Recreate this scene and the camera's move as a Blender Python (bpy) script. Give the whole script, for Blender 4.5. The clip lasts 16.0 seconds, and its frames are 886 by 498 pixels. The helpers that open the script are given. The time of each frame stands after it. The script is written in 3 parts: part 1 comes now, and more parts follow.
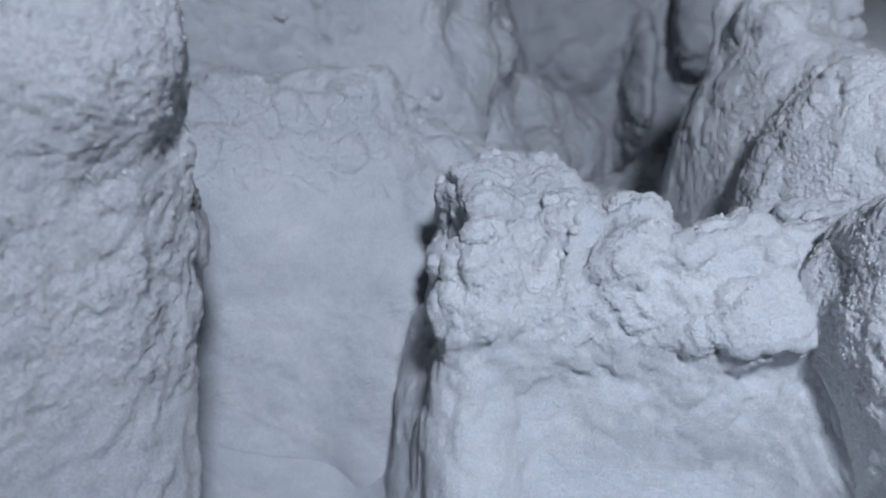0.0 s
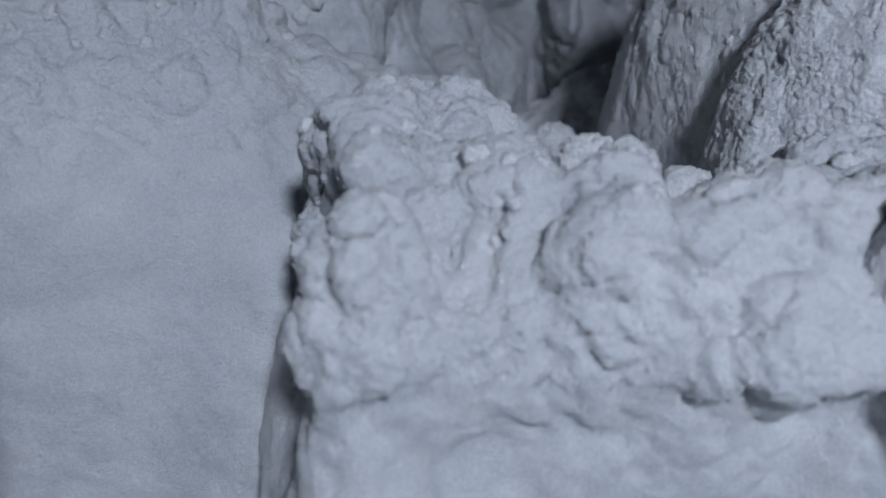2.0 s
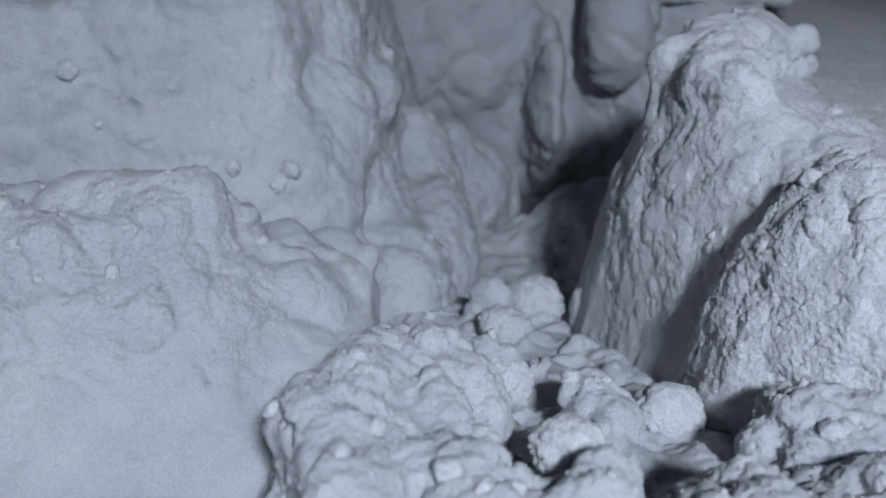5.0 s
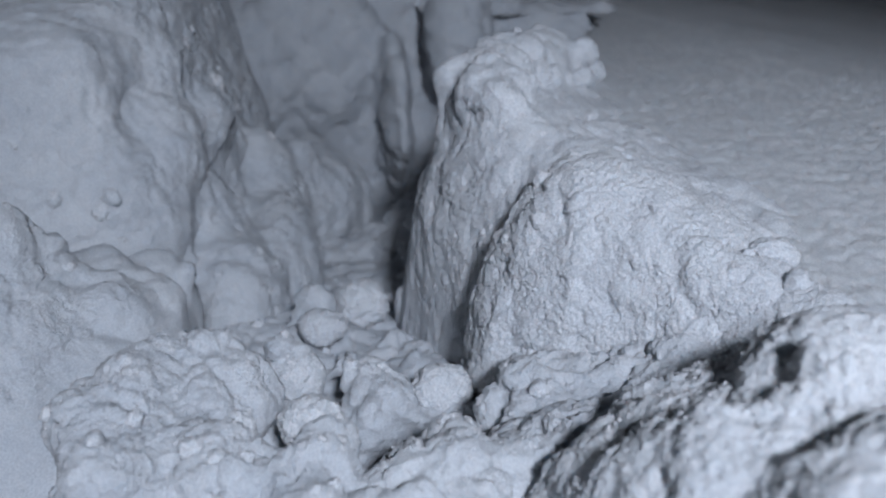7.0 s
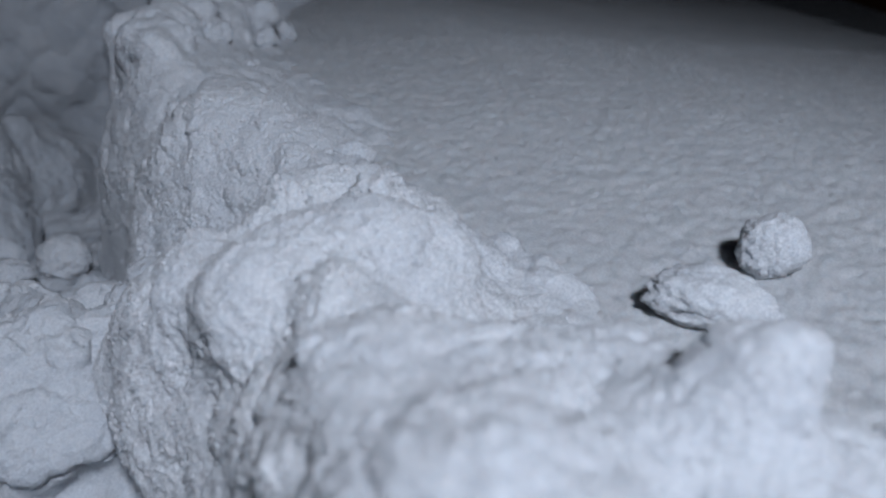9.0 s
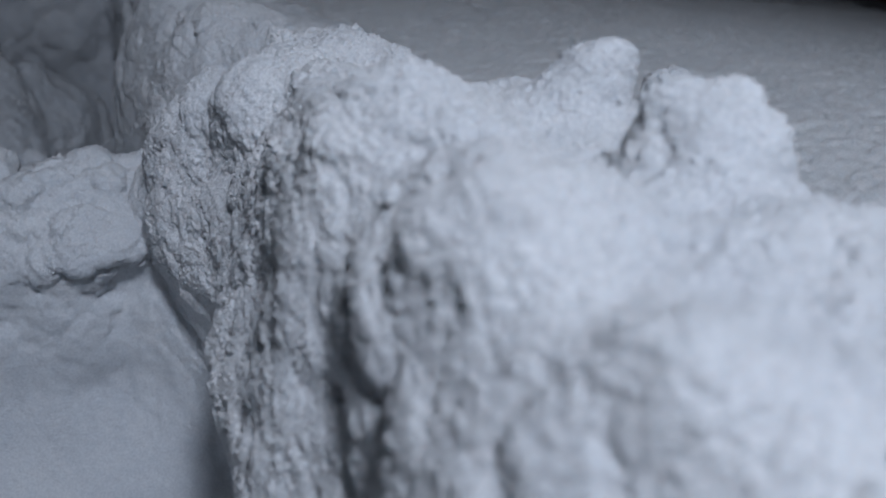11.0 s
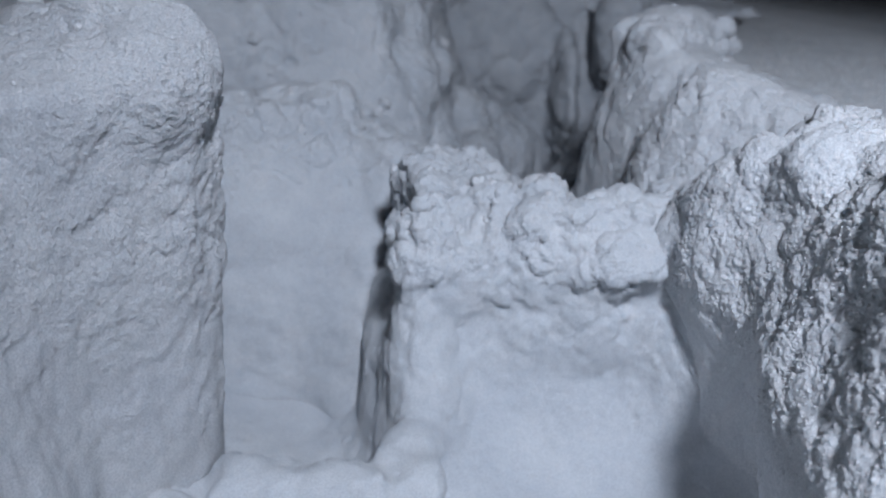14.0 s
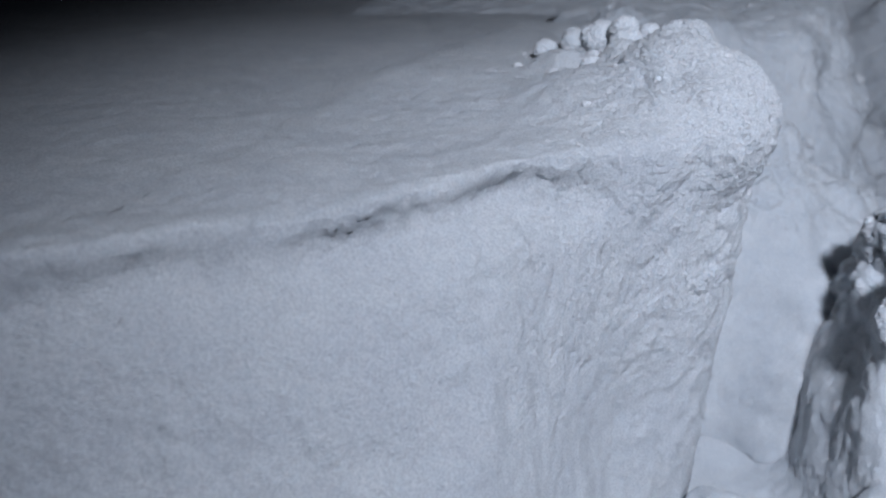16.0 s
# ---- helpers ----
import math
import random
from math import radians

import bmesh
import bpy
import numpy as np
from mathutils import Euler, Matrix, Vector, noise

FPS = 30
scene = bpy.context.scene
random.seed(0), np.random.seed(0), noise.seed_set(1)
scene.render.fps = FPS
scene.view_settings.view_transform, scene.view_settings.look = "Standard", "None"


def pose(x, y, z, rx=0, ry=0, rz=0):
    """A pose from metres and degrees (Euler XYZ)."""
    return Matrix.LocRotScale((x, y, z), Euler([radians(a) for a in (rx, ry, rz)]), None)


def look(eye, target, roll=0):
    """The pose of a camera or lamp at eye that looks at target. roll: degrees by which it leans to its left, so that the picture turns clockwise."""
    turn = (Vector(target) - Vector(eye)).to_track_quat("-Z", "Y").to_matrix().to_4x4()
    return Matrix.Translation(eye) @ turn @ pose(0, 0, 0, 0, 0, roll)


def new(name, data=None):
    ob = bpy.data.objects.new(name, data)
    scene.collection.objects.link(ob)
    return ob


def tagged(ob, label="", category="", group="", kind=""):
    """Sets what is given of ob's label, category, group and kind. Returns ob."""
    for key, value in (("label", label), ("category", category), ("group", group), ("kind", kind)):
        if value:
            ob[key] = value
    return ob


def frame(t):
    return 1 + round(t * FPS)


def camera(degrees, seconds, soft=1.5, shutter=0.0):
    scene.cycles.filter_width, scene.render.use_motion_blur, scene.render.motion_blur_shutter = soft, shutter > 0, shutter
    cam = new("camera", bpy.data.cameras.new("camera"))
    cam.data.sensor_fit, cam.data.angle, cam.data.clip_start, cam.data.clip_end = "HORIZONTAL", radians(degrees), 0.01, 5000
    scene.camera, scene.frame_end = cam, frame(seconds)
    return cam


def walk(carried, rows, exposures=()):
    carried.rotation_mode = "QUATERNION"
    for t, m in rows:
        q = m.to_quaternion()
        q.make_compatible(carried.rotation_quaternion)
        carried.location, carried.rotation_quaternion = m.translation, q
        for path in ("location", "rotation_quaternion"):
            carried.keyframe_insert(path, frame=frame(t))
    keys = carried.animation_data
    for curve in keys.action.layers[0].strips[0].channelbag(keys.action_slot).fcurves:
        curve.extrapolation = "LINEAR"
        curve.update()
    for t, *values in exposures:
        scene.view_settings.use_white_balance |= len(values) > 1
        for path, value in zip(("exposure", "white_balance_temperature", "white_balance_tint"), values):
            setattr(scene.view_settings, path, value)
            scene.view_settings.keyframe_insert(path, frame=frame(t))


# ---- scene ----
# ---- camera and walk ----
cam = camera(57.5, 16.0, soft=1.8)
PATH = [
    (0, (0.072, 0.006, 0.791), (-0.03, 1.844, 0.009), 0.7),
    (0.5, (0.085, 0.08, 0.777), (0.047, 1.904, -0.041), 0.7),
    (1, (0.084, 0.149, 0.746), (0.104, 1.948, -0.128), 0.7),
    (1.5, (0.091, 0.232, 0.723), (0.16, 2.008, -0.195), 0.9),
    (2, (0.088, 0.296, 0.709), (0.196, 2.058, -0.233), 1.2),
    (2.5, (0.085, 0.347, 0.702), (0.209, 2.106, -0.242), 1.1),
    (3, (0.082, 0.377, 0.702), (0.212, 2.146, -0.223), 0.9),
    (3.5, (0.085, 0.395, 0.717), (0.212, 2.175, -0.186), 0.7),
    (4, (0.095, 0.414, 0.769), (0.22, 2.204, -0.116), 0.9),
    (4.2, (0.101, 0.414, 0.79), (0.229, 2.206, -0.088), 1.3),
    (6.3, (0.102, 0.307, 0.902), (0.291, 2.118, 0.074), 0.2),
    (6.5, (0.129, 0.294, 0.906), (0.346, 2.101, 0.076), -0.1),
    (7, (0.227, 0.281, 0.895), (0.576, 2.065, 0.061), 0.0),
    (7.5, (0.31, 0.234, 0.891), (0.803, 1.987, 0.064), 0.6),
    (8, (0.344, 0.179, 0.891), (0.952, 1.894, 0.061), 0.7),
    (8.5, (0.38, 0.116, 0.885), (1.078, 1.794, 0.05), 0.8),
    (9, (0.386, 0.058, 0.863), (1.145, 1.708, 0.026), 1.0),
    (9.5, (0.372, 0.001, 0.842), (1.169, 1.629, -0.004), 1.1),
    (10, (0.346, -0.078, 0.812), (1.164, 1.541, -0.029), 1.6),
    (12.3, (0.274, -0.283, 0.793), (0.919, 1.421, -0.032), 1.8),
    (12.5, (0.258, -0.312, 0.798), (0.872, 1.409, -0.017), 2.7),
    (13, (0.204, -0.316, 0.804), (0.677, 1.453, -0.001), 1.9),
    (13.5, (0.164, -0.28, 0.811), (0.441, 1.54, 0.029), 1.4),
    (14, (0.077, -0.26, 0.843), (0.103, 1.592, 0.089), 0.7),
    (14.5, (-0.058, -0.278, 0.865), (-0.304, 1.563, 0.122), 1.0),
    (15, (-0.14, -0.301, 0.863), (-0.63, 1.495, 0.131), 0.4),
    (15.5, (-0.178, -0.32, 0.873), (-0.789, 1.441, 0.15), -0.3),
    (16, (-0.173, -0.333, 0.883), (-0.81, 1.422, 0.166), -0.9),
]
EXPOSURES = [(0.0, -0.50), (0.5, -0.48), (1.0, -0.48), (2.0, -0.75), (3.5, -0.72), (4.2, -0.45), (6.5, -0.27), (7.5, -0.62), (8.0, -0.68), (9.0, -1.0), (9.5, -1.2), (10.0, -1.38), (12.5, -1.45), (13.0, -1.08), (13.5, -0.82), (14.0, -0.62), (14.5, -0.48), (15.0, -0.46), (16.0, -0.25)]
walk(cam, [(t, look(eye, goal, roll)) for t, eye, goal, roll in PATH], EXPOSURES)
cam.data.dof.use_dof, cam.data.dof.focus_distance, cam.data.dof.aperture_fstop = True, 0.76, 4.8

# ---- world and light ----
world = bpy.data.worlds.new("night_sky")
scene.world = world
world.use_nodes = True
sky_nodes = world.node_tree.nodes
sky_nodes["Background"].inputs["Color"].default_value = (0.42, 0.52, 0.72, 1)
sky_nodes["Background"].inputs["Strength"].default_value = 0.008

torch = bpy.data.lights.new("torch_beam", "SPOT")
torch.energy, torch.color = 310.0, (0.75, 0.84, 1.01)
torch.spot_size, torch.spot_blend, torch.shadow_soft_size = radians(114), 1.0, 0.11
torch_ob = new("torch_beam", torch)
torch_ob.matrix_world = look((0.41, -0.80, 1.88), (0.70, 0.55, 0.5))


# ---- materials ----
def snow_material(name, color, tint, grain, lump, bump, deep=0.012, sss=0.12, sheen=0.06, gloss=0.9, speckled=0.6):
    """Snow: pale blue-white, grains and clots of two sizes in relief, clear and white crystals, patches of denser and looser snow."""
    m = bpy.data.materials.new(name)
    m.use_nodes = True
    n, l = m.node_tree.nodes, m.node_tree.links
    p = n["Principled BSDF"]
    co = n.new("ShaderNodeNewGeometry")

    def tex(scale, detail, rough):
        t = n.new("ShaderNodeTexNoise")
        t.inputs["Scale"].default_value, t.inputs["Detail"].default_value, t.inputs["Roughness"].default_value = scale, detail, rough
        l.new(co.outputs["Position"], t.inputs["Vector"])
        return t

    def relief(source, strength, distance, under=None):
        b = n.new("ShaderNodeBump")
        b.inputs["Strength"].default_value, b.inputs["Distance"].default_value = strength, distance
        l.new(source.outputs["Fac"], b.inputs["Height"])
        if under:
            l.new(under.outputs["Normal"], b.inputs["Normal"])
        return b

    patches, clots, grains = tex(9, 8, 0.68), tex(lump, 6, 0.7), tex(grain, 5, 0.75)
    ramp = n.new("ShaderNodeValToRGB")
    ramp.color_ramp.elements[0].position, ramp.color_ramp.elements[1].position = 0.35, 0.68
    ramp.color_ramp.elements[0].color, ramp.color_ramp.elements[1].color = (*tint, 1), (*color, 1)
    l.new(patches.outputs["Fac"], ramp.inputs["Fac"])
    crystals, speck = n.new("ShaderNodeValToRGB"), n.new("ShaderNodeMix")
    crystals.color_ramp.elements[0].position, crystals.color_ramp.elements[1].position = 0.40, 0.60
    crystals.color_ramp.elements[0].color, crystals.color_ramp.elements[1].color = (0.60, 0.61, 0.63, 1), (1, 1, 1, 1)
    l.new(grains.outputs["Fac"], crystals.inputs["Fac"])
    speck.data_type, speck.blend_type = "RGBA", "MULTIPLY"
    speck.inputs[0].default_value = speckled
    l.new(ramp.outputs["Color"], speck.inputs[6])
    l.new(crystals.outputs["Color"], speck.inputs[7])
    l.new(speck.outputs[2], p.inputs["Base Color"])
    l.new(relief(grains, bump, 0.0045, relief(clots, 0.4 * bump, 0.008)).outputs["Normal"], p.inputs["Normal"])
    p.inputs["Roughness"].default_value = gloss
    p.inputs["Specular IOR Level"].default_value = sheen
    p.inputs["Subsurface Weight"].default_value = sss
    p.inputs["Subsurface Radius"].default_value = (0.85, 0.95, 1.0)
    p.inputs["Subsurface Scale"].default_value = deep
    return m


LOOSE = snow_material("loose_snow", (0.85, 0.855, 0.862), (0.75, 0.765, 0.79), 420, 120, 0.8, 0.006, 0.65)
# Dense snow, its colour lowered to stand in for weak light on it.
PACKED_DIM = snow_material("dim_packed_snow", (0.79, 0.80, 0.815), (0.65, 0.675, 0.71), 420, 90, 0.9, 0.006, 0.6, speckled=0.4)
CRUST = snow_material("wind_crust_snow", (0.845, 0.85, 0.86), (0.74, 0.755, 0.785), 420, 130, 1.2, 0.005, 0.5, speckled=0.55)
# Whitened copy of the crust: stronger torchlight on the field, put into its colour.
CRUST_LIT = snow_material("lit_crust_snow", (0.95, 0.953, 0.957), (0.88, 0.89, 0.905), 420, 130, 1.2, 0.005, 0.5, speckled=0.35)
GRAINS = snow_material("snow_grains", (0.76, 0.765, 0.775), (0.68, 0.695, 0.72), 600, 200, 0.05, 0.003, 0.7, 0.0, 1.0, 0.2)


# ---- snow shaping ----
def spline_matrix(count, origin, step, cell, shift):
    """Cubic B-spline weights from a lattice of random values to evenly spaced places along one axis."""
    u = (origin + step * np.arange(count)) / cell + shift
    i = np.floor(u).astype(int)
    f = u - i
    w = np.stack([(1 - f) ** 3, 3 * f**3 - 6 * f**2 + 4, -3 * f**3 + 3 * f**2 + 3 * f + 1, f**3], 1) / 6
    low = i.min() - 1
    m = np.zeros((count, i.max() + 3 - low), np.float32)
    for k in range(4):
        m[np.arange(count), i - 1 + k - low] = w[:, k]
    return m


class Grid:
    """A box of space sampled at even steps, on which a snow mass is shaped as a signed distance."""

    def __init__(self, low, high, step, seed):
        self.low, self.step = np.array(low, float), step
        self.n = [int(round((b - a) / step)) + 1 for a, b in zip(low, high)]
        axes = [np.float32(a) + np.float32(step) * np.arange(c, dtype=np.float32) for a, c in zip(low, self.n)]
        self.x, self.y, self.z = axes[0][:, None, None], axes[1][None, :, None], axes[2][None, None, :]
        self.rng = np.random.default_rng(seed)

    def noise(self, cx, cy=None, cz=None):
        """Smooth random field of about -1 to 1 with lumps of the given sizes."""
        cells = (cx, cy or cx, cz or cx)
        mats = [spline_matrix(c, o, self.step, cell, s) for c, o, cell, s in zip(self.n, self.low, cells, self.rng.random(3) * 9)]
        v = self.rng.uniform(-1, 1, [m.shape[1] for m in mats]).astype(np.float32)
        for m in mats:
            v = np.tensordot(v, m, (0, 1))
        return v * 2.2

    def billow(self, cx, cy=None, cz=None):
        """Rounded lumps with sharp creases between them."""
        return np.abs(self.noise(cx, cy, cz)) - 0.35

    def ball(self, c, r, turn=0.0):
        x, y, z = self.x - c[0], self.y - c[1], self.z - c[2]
        rx, ry, rz = (r, r, r) if isinstance(r, (int, float)) else r
        if turn:
            ca, sa = math.cos(radians(turn)), math.sin(radians(turn))
            x, y = ca * x + sa * y, ca * y - sa * x
        k = np.sqrt((x / rx) ** 2 + (y / ry) ** 2 + (z / rz) ** 2)
        return (k - 1) * min(rx, ry, rz)

    def clod(self, d, c, r, k=0.01):
        """Joins a ball into d, working only on the space round it."""
        reach = max(r) if isinstance(r, tuple) else r
        lo = [max(0, int((q - reach - 4 * k - o) / self.step)) for q, o in zip(c, self.low)]
        hi = [min(m, int((q + reach + 4 * k - o) / self.step) + 2) for q, o, m in zip(c, self.low, self.n)]
        if any(a >= b for a, b in zip(lo, hi)):
            return
        box = tuple(slice(a, b) for a, b in zip(lo, hi))
        x, y, z = self.x[box[0]] - c[0], self.y[:, box[1]] - c[1], self.z[:, :, box[2]] - c[2]
        rx, ry, rz = r if isinstance(r, tuple) else (r, r, r)
        d[box] = blend(d[box], (np.sqrt((x / rx) ** 2 + (y / ry) ** 2 + (z / rz) ** 2) - 1) * min(rx, ry, rz), k)

    def clods(self, d, line, count, spread, small, large, k=0.008):
        """Random clods along a line of places (x, y, z)."""
        line = np.array(line)
        for _ in range(count):
            i = self.rng.integers(len(line) - 1)
            c = line[i] + (line[i + 1] - line[i]) * self.rng.random() + self.rng.normal(0, 1, 3) * spread
            r = small + (large - small) * self.rng.random() ** 2
            self.clod(d, tuple(c), tuple(r * self.rng.uniform(0.75, 1.2, 3)), k)

    def side(self, line, lean=0.0, level=0.0):
        """Distance to the right of a line through plan points (x, y), seen along it; lean: metres that the face moves out per metre down."""
        px, py = self.x[:, :, 0], self.y[:, :, 0]
        best, sign = np.full(np.broadcast(px, py).shape, 9.0, np.float32), np.zeros(np.broadcast(px, py).shape, np.float32)
        for (ax, ay), (bx, by) in zip(line, line[1:]):
            ux, uy = bx - ax, by - ay
            s = np.clip(((px - ax) * ux + (py - ay) * uy) / (ux * ux + uy * uy), 0, 1)
            d = np.hypot(px - ax - s * ux, py - ay - s * uy)
            side = np.sign((px - ax) * uy - (py - ay) * ux)
            near = d < best - 1e-6
            best, sign = np.where(near, d, best), np.where(near, side, sign)
        return (best * sign)[:, :, None] + lean * (self.z - level)


def blend(a, b, k):
    h = np.clip(0.5 + 0.5 * (b - a) / k, 0, 1)
    return b + (a - b) * h - k * h * (1 - h)


def cut(a, b, k):
    return -blend(-a, -b, k)


def skin(grid, d):
    """The surface of a signed distance field: vertices and quads (surface nets)."""
    ins = d < 0
    c = [ins[i : ins.shape[0] - 1 + i, j : ins.shape[1] - 1 + j, k : ins.shape[2] - 1 + k] for i in (0, 1) for j in (0, 1) for k in (0, 1)]
    total = sum(q.astype(np.int8) for q in c)
    cells = np.argwhere((total > 0) & (total < 8))
    index = np.full(total.shape, -1, np.int32)
    index[tuple(cells.T)] = np.arange(len(cells))
    corner = np.array([(i, j, k) for i in (0, 1) for j in (0, 1) for k in (0, 1)])
    val = np.stack([d[cells[:, 0] + i, cells[:, 1] + j, cells[:, 2] + k] for i, j, k in corner], 1)
    pos, num = np.zeros((len(cells), 3)), np.zeros(len(cells))
    for a in range(8):
        for b in range(a + 1, 8):
            if np.abs(corner[a] - corner[b]).sum() == 1:
                va, vb = val[:, a], val[:, b]
                m = (va < 0) != (vb < 0)
                t = np.where(m, va / np.where(m, va - vb, 1), 0)
                pos += np.where(m[:, None], corner[a] + t[:, None] * (corner[b] - corner[a]), 0)
                num += m
    verts = grid.low + grid.step * (cells + pos / num[:, None])
    quads = []
    for ax in range(3):
        lo, hi = [slice(1, s - 1) for s in d.shape], [slice(1, s - 1) for s in d.shape]
        lo[ax], hi[ax] = slice(0, d.shape[ax] - 1), slice(1, d.shape[ax])
        a, b = ins[tuple(lo)], ins[tuple(hi)]
        for flip, m in ((False, a & ~b), (True, ~a & b)):
            e = np.argwhere(m)
            off = np.ones(3, int)
            off[ax] = 0
            e = e + off
            u, v = np.eye(3, dtype=int)[(ax + 1) % 3], np.eye(3, dtype=int)[(ax + 2) % 3]
            q = np.stack([index[tuple((e - s).T)] for s in (0 * u, u, u + v, v)], 1)
            quads.append(q[:, ::-1] if flip else q)
    quads = np.concatenate(quads)
    return verts, quads[(quads >= 0).all(1)]


def mesh_of(name, verts, faces, material, smooth=True):
    me = bpy.data.meshes.new(name)
    me.vertices.add(len(verts))
    me.vertices.foreach_set("co", np.ascontiguousarray(verts, np.float32).ravel())
    k = faces.shape[1]
    me.loops.add(faces.size)
    me.loops.foreach_set("vertex_index", np.ascontiguousarray(faces, np.int32).ravel())
    me.polygons.add(len(faces))
    me.polygons.foreach_set("loop_start", np.arange(0, faces.size, k, dtype=np.int32))
    me.polygons.foreach_set("use_smooth", np.full(len(faces), smooth))
    me.materials.append(material)
    me.update(calc_edges=True)
    me.validate()
    return me


def refine(verts, quads):
    """Each quad cut into four."""
    e = np.sort(np.concatenate([quads[:, [0, 1]], quads[:, [1, 2]], quads[:, [2, 3]], quads[:, [3, 0]]]), 1)
    key, back = np.unique(e[:, 0].astype(np.int64) * len(verts) + e[:, 1], return_inverse=True)
    mid = 0.5 * (verts[key // len(verts)] + verts[key % len(verts)])
    n, q = len(verts), len(quads)
    m = (back.ravel() + n).reshape(4, q)
    c = n + len(mid) + np.arange(q)
    out = [np.stack([quads[:, i], m[i], c, m[i - 1]], 1) for i in range(4)]
    return np.concatenate([verts, mid, verts[quads].mean(1)]), np.concatenate(out)


def normals_of(verts, quads):
    f = np.cross(verts[quads[:, 2]] - verts[quads[:, 0]], verts[quads[:, 3]] - verts[quads[:, 1]])
    n = np.zeros_like(verts)
    for i in range(4):
        for k in range(3):
            n[:, k] += np.bincount(quads[:, i], f[:, k], len(verts))
    return n / np.maximum(np.linalg.norm(n, axis=1, keepdims=True), 1e-12)


TABLE = np.random.default_rng(5).uniform(-1, 1, 65536).astype(np.float32)


def speckle(p, cell):
    """Value noise at free places."""
    u = p / cell
    i = np.floor(u).astype(np.int64)
    f = u - i
    f = f * f * (3 - 2 * f)
    out = 0
    for a in (0, 1):
        for b in (0, 1):
            for c in (0, 1):
                h = ((i[:, 0] + a) * 73856093 ^ (i[:, 1] + b) * 19349663 ^ (i[:, 2] + c) * 83492791) & 65535
                w = (f[:, 0] if a else 1 - f[:, 0]) * (f[:, 1] if b else 1 - f[:, 1]) * (f[:, 2] if c else 1 - f[:, 2])
                out = out + w * TABLE[h]
    return out


def roughen(verts, quads, steps):
    n = normals_of(verts, quads)
    return verts + n * sum(a * speckle(verts + 7.3 * a, c) for c, a in steps)[:, None]


def puffs(p, cell, salt, bare=0.2):
    """Domes of many sizes packed together, 0 to about 0.85 high; bare: the share of gaps left between them."""
    u = p / cell + 31.7 * salt
    u = u + 0.35 * np.sin(u[:, [1, 2, 0]] * 1.9 + salt) + 0.2 * np.sin(u[:, [2, 0, 1]] * 4.3)
    i = np.floor(u - 0.5).astype(np.int64)
    best = np.zeros(len(u))
    for a in (0, 1):
        for b in (0, 1):
            for c in (0, 1):
                k = i + (a, b, c)
                h = (k[:, 0] * 73856093 ^ k[:, 1] * 19349663 ^ k[:, 2] * 83492791) & 65535
                seat = k + 0.5 + 0.15 * np.stack([TABLE[h], TABLE[h ^ 4711], TABLE[h ^ 9973]], 1)
                size = 0.66 + 0.19 * TABLE[h ^ 1234]
                size = np.where(TABLE[h ^ 777] < 2 * bare - 1, 0.0, size)
                best = np.maximum(best, size**2 - ((u - seat) ** 2).sum(1))
    return np.sqrt(best)


def puff_up(verts, quads, layers, where=None):
    """Swells a surface into clusters of domes. layers: (dome size, height); where: how much of it at each place."""
    for k, (cell, height) in enumerate(layers):
        n = normals_of(verts, quads)
        h = (0.75, 0.55, 0.5)[k] * height * (puffs(verts, cell, k + 1) - 0.35)
        verts = verts + n * (h if where is None else h * where(verts, n))[:, None]
    return verts


CRUMB_SEATS = []


def largest(verts, quads):
    """Drops bits of surface that hang loose in the air."""
    home = np.arange(len(verts))
    while True:
        low = home[quads].min(1)
        new_home = home.copy()
        np.minimum.at(new_home, quads.ravel(), np.repeat(low, 4))
        new_home = new_home[new_home]
        if (new_home == home).all():
            break
        home = new_home
    count = np.bincount(home[quads[:, 0]], minlength=len(verts))
    used, back = np.unique(quads[count[home[quads[:, 0]]] > 400], return_inverse=True)
    return verts[used], back.reshape(-1, 4)


def refine_where(verts, quads, fine):
    """Each chosen quad cut into four."""
    used, back = np.unique(quads[fine], return_inverse=True)
    v, q = refine(verts[used], back.reshape(-1, 4))
    index = np.concatenate([used, len(verts) + np.arange(len(v) - len(used))])
    return np.concatenate([verts, v[len(used):]]), np.concatenate([quads[~fine], index[q]])


def grains(verts, quads, mask):
    """Cuts the masked part of a surface finer and covers it with grains in clusters."""
    verts, quads = refine_where(verts, quads, (mask(verts, normals_of(verts, quads)) * (verts[:, 1] < 1.12) * (verts[:, 0] > -0.32) * (verts[:, 2] > 0.42))[quads].max(1) > 0.3)
    n = normals_of(verts, quads)
    m = mask(verts, n)
    patch = np.clip(0.75 + 0.45 * speckle(verts, 0.05) + 0.3 * speckle(verts, 0.016), 0.25, 1.3)
    h = 0.0034 * (puffs(verts, 0.0080, 4, 0.1) - 0.4) + 0.0026 * (puffs(verts, 0.0045, 5, 0.15) - 0.4) + 0.0007 * speckle(verts, 0.0023)
    return verts + n * (m * patch * h)[:, None], quads


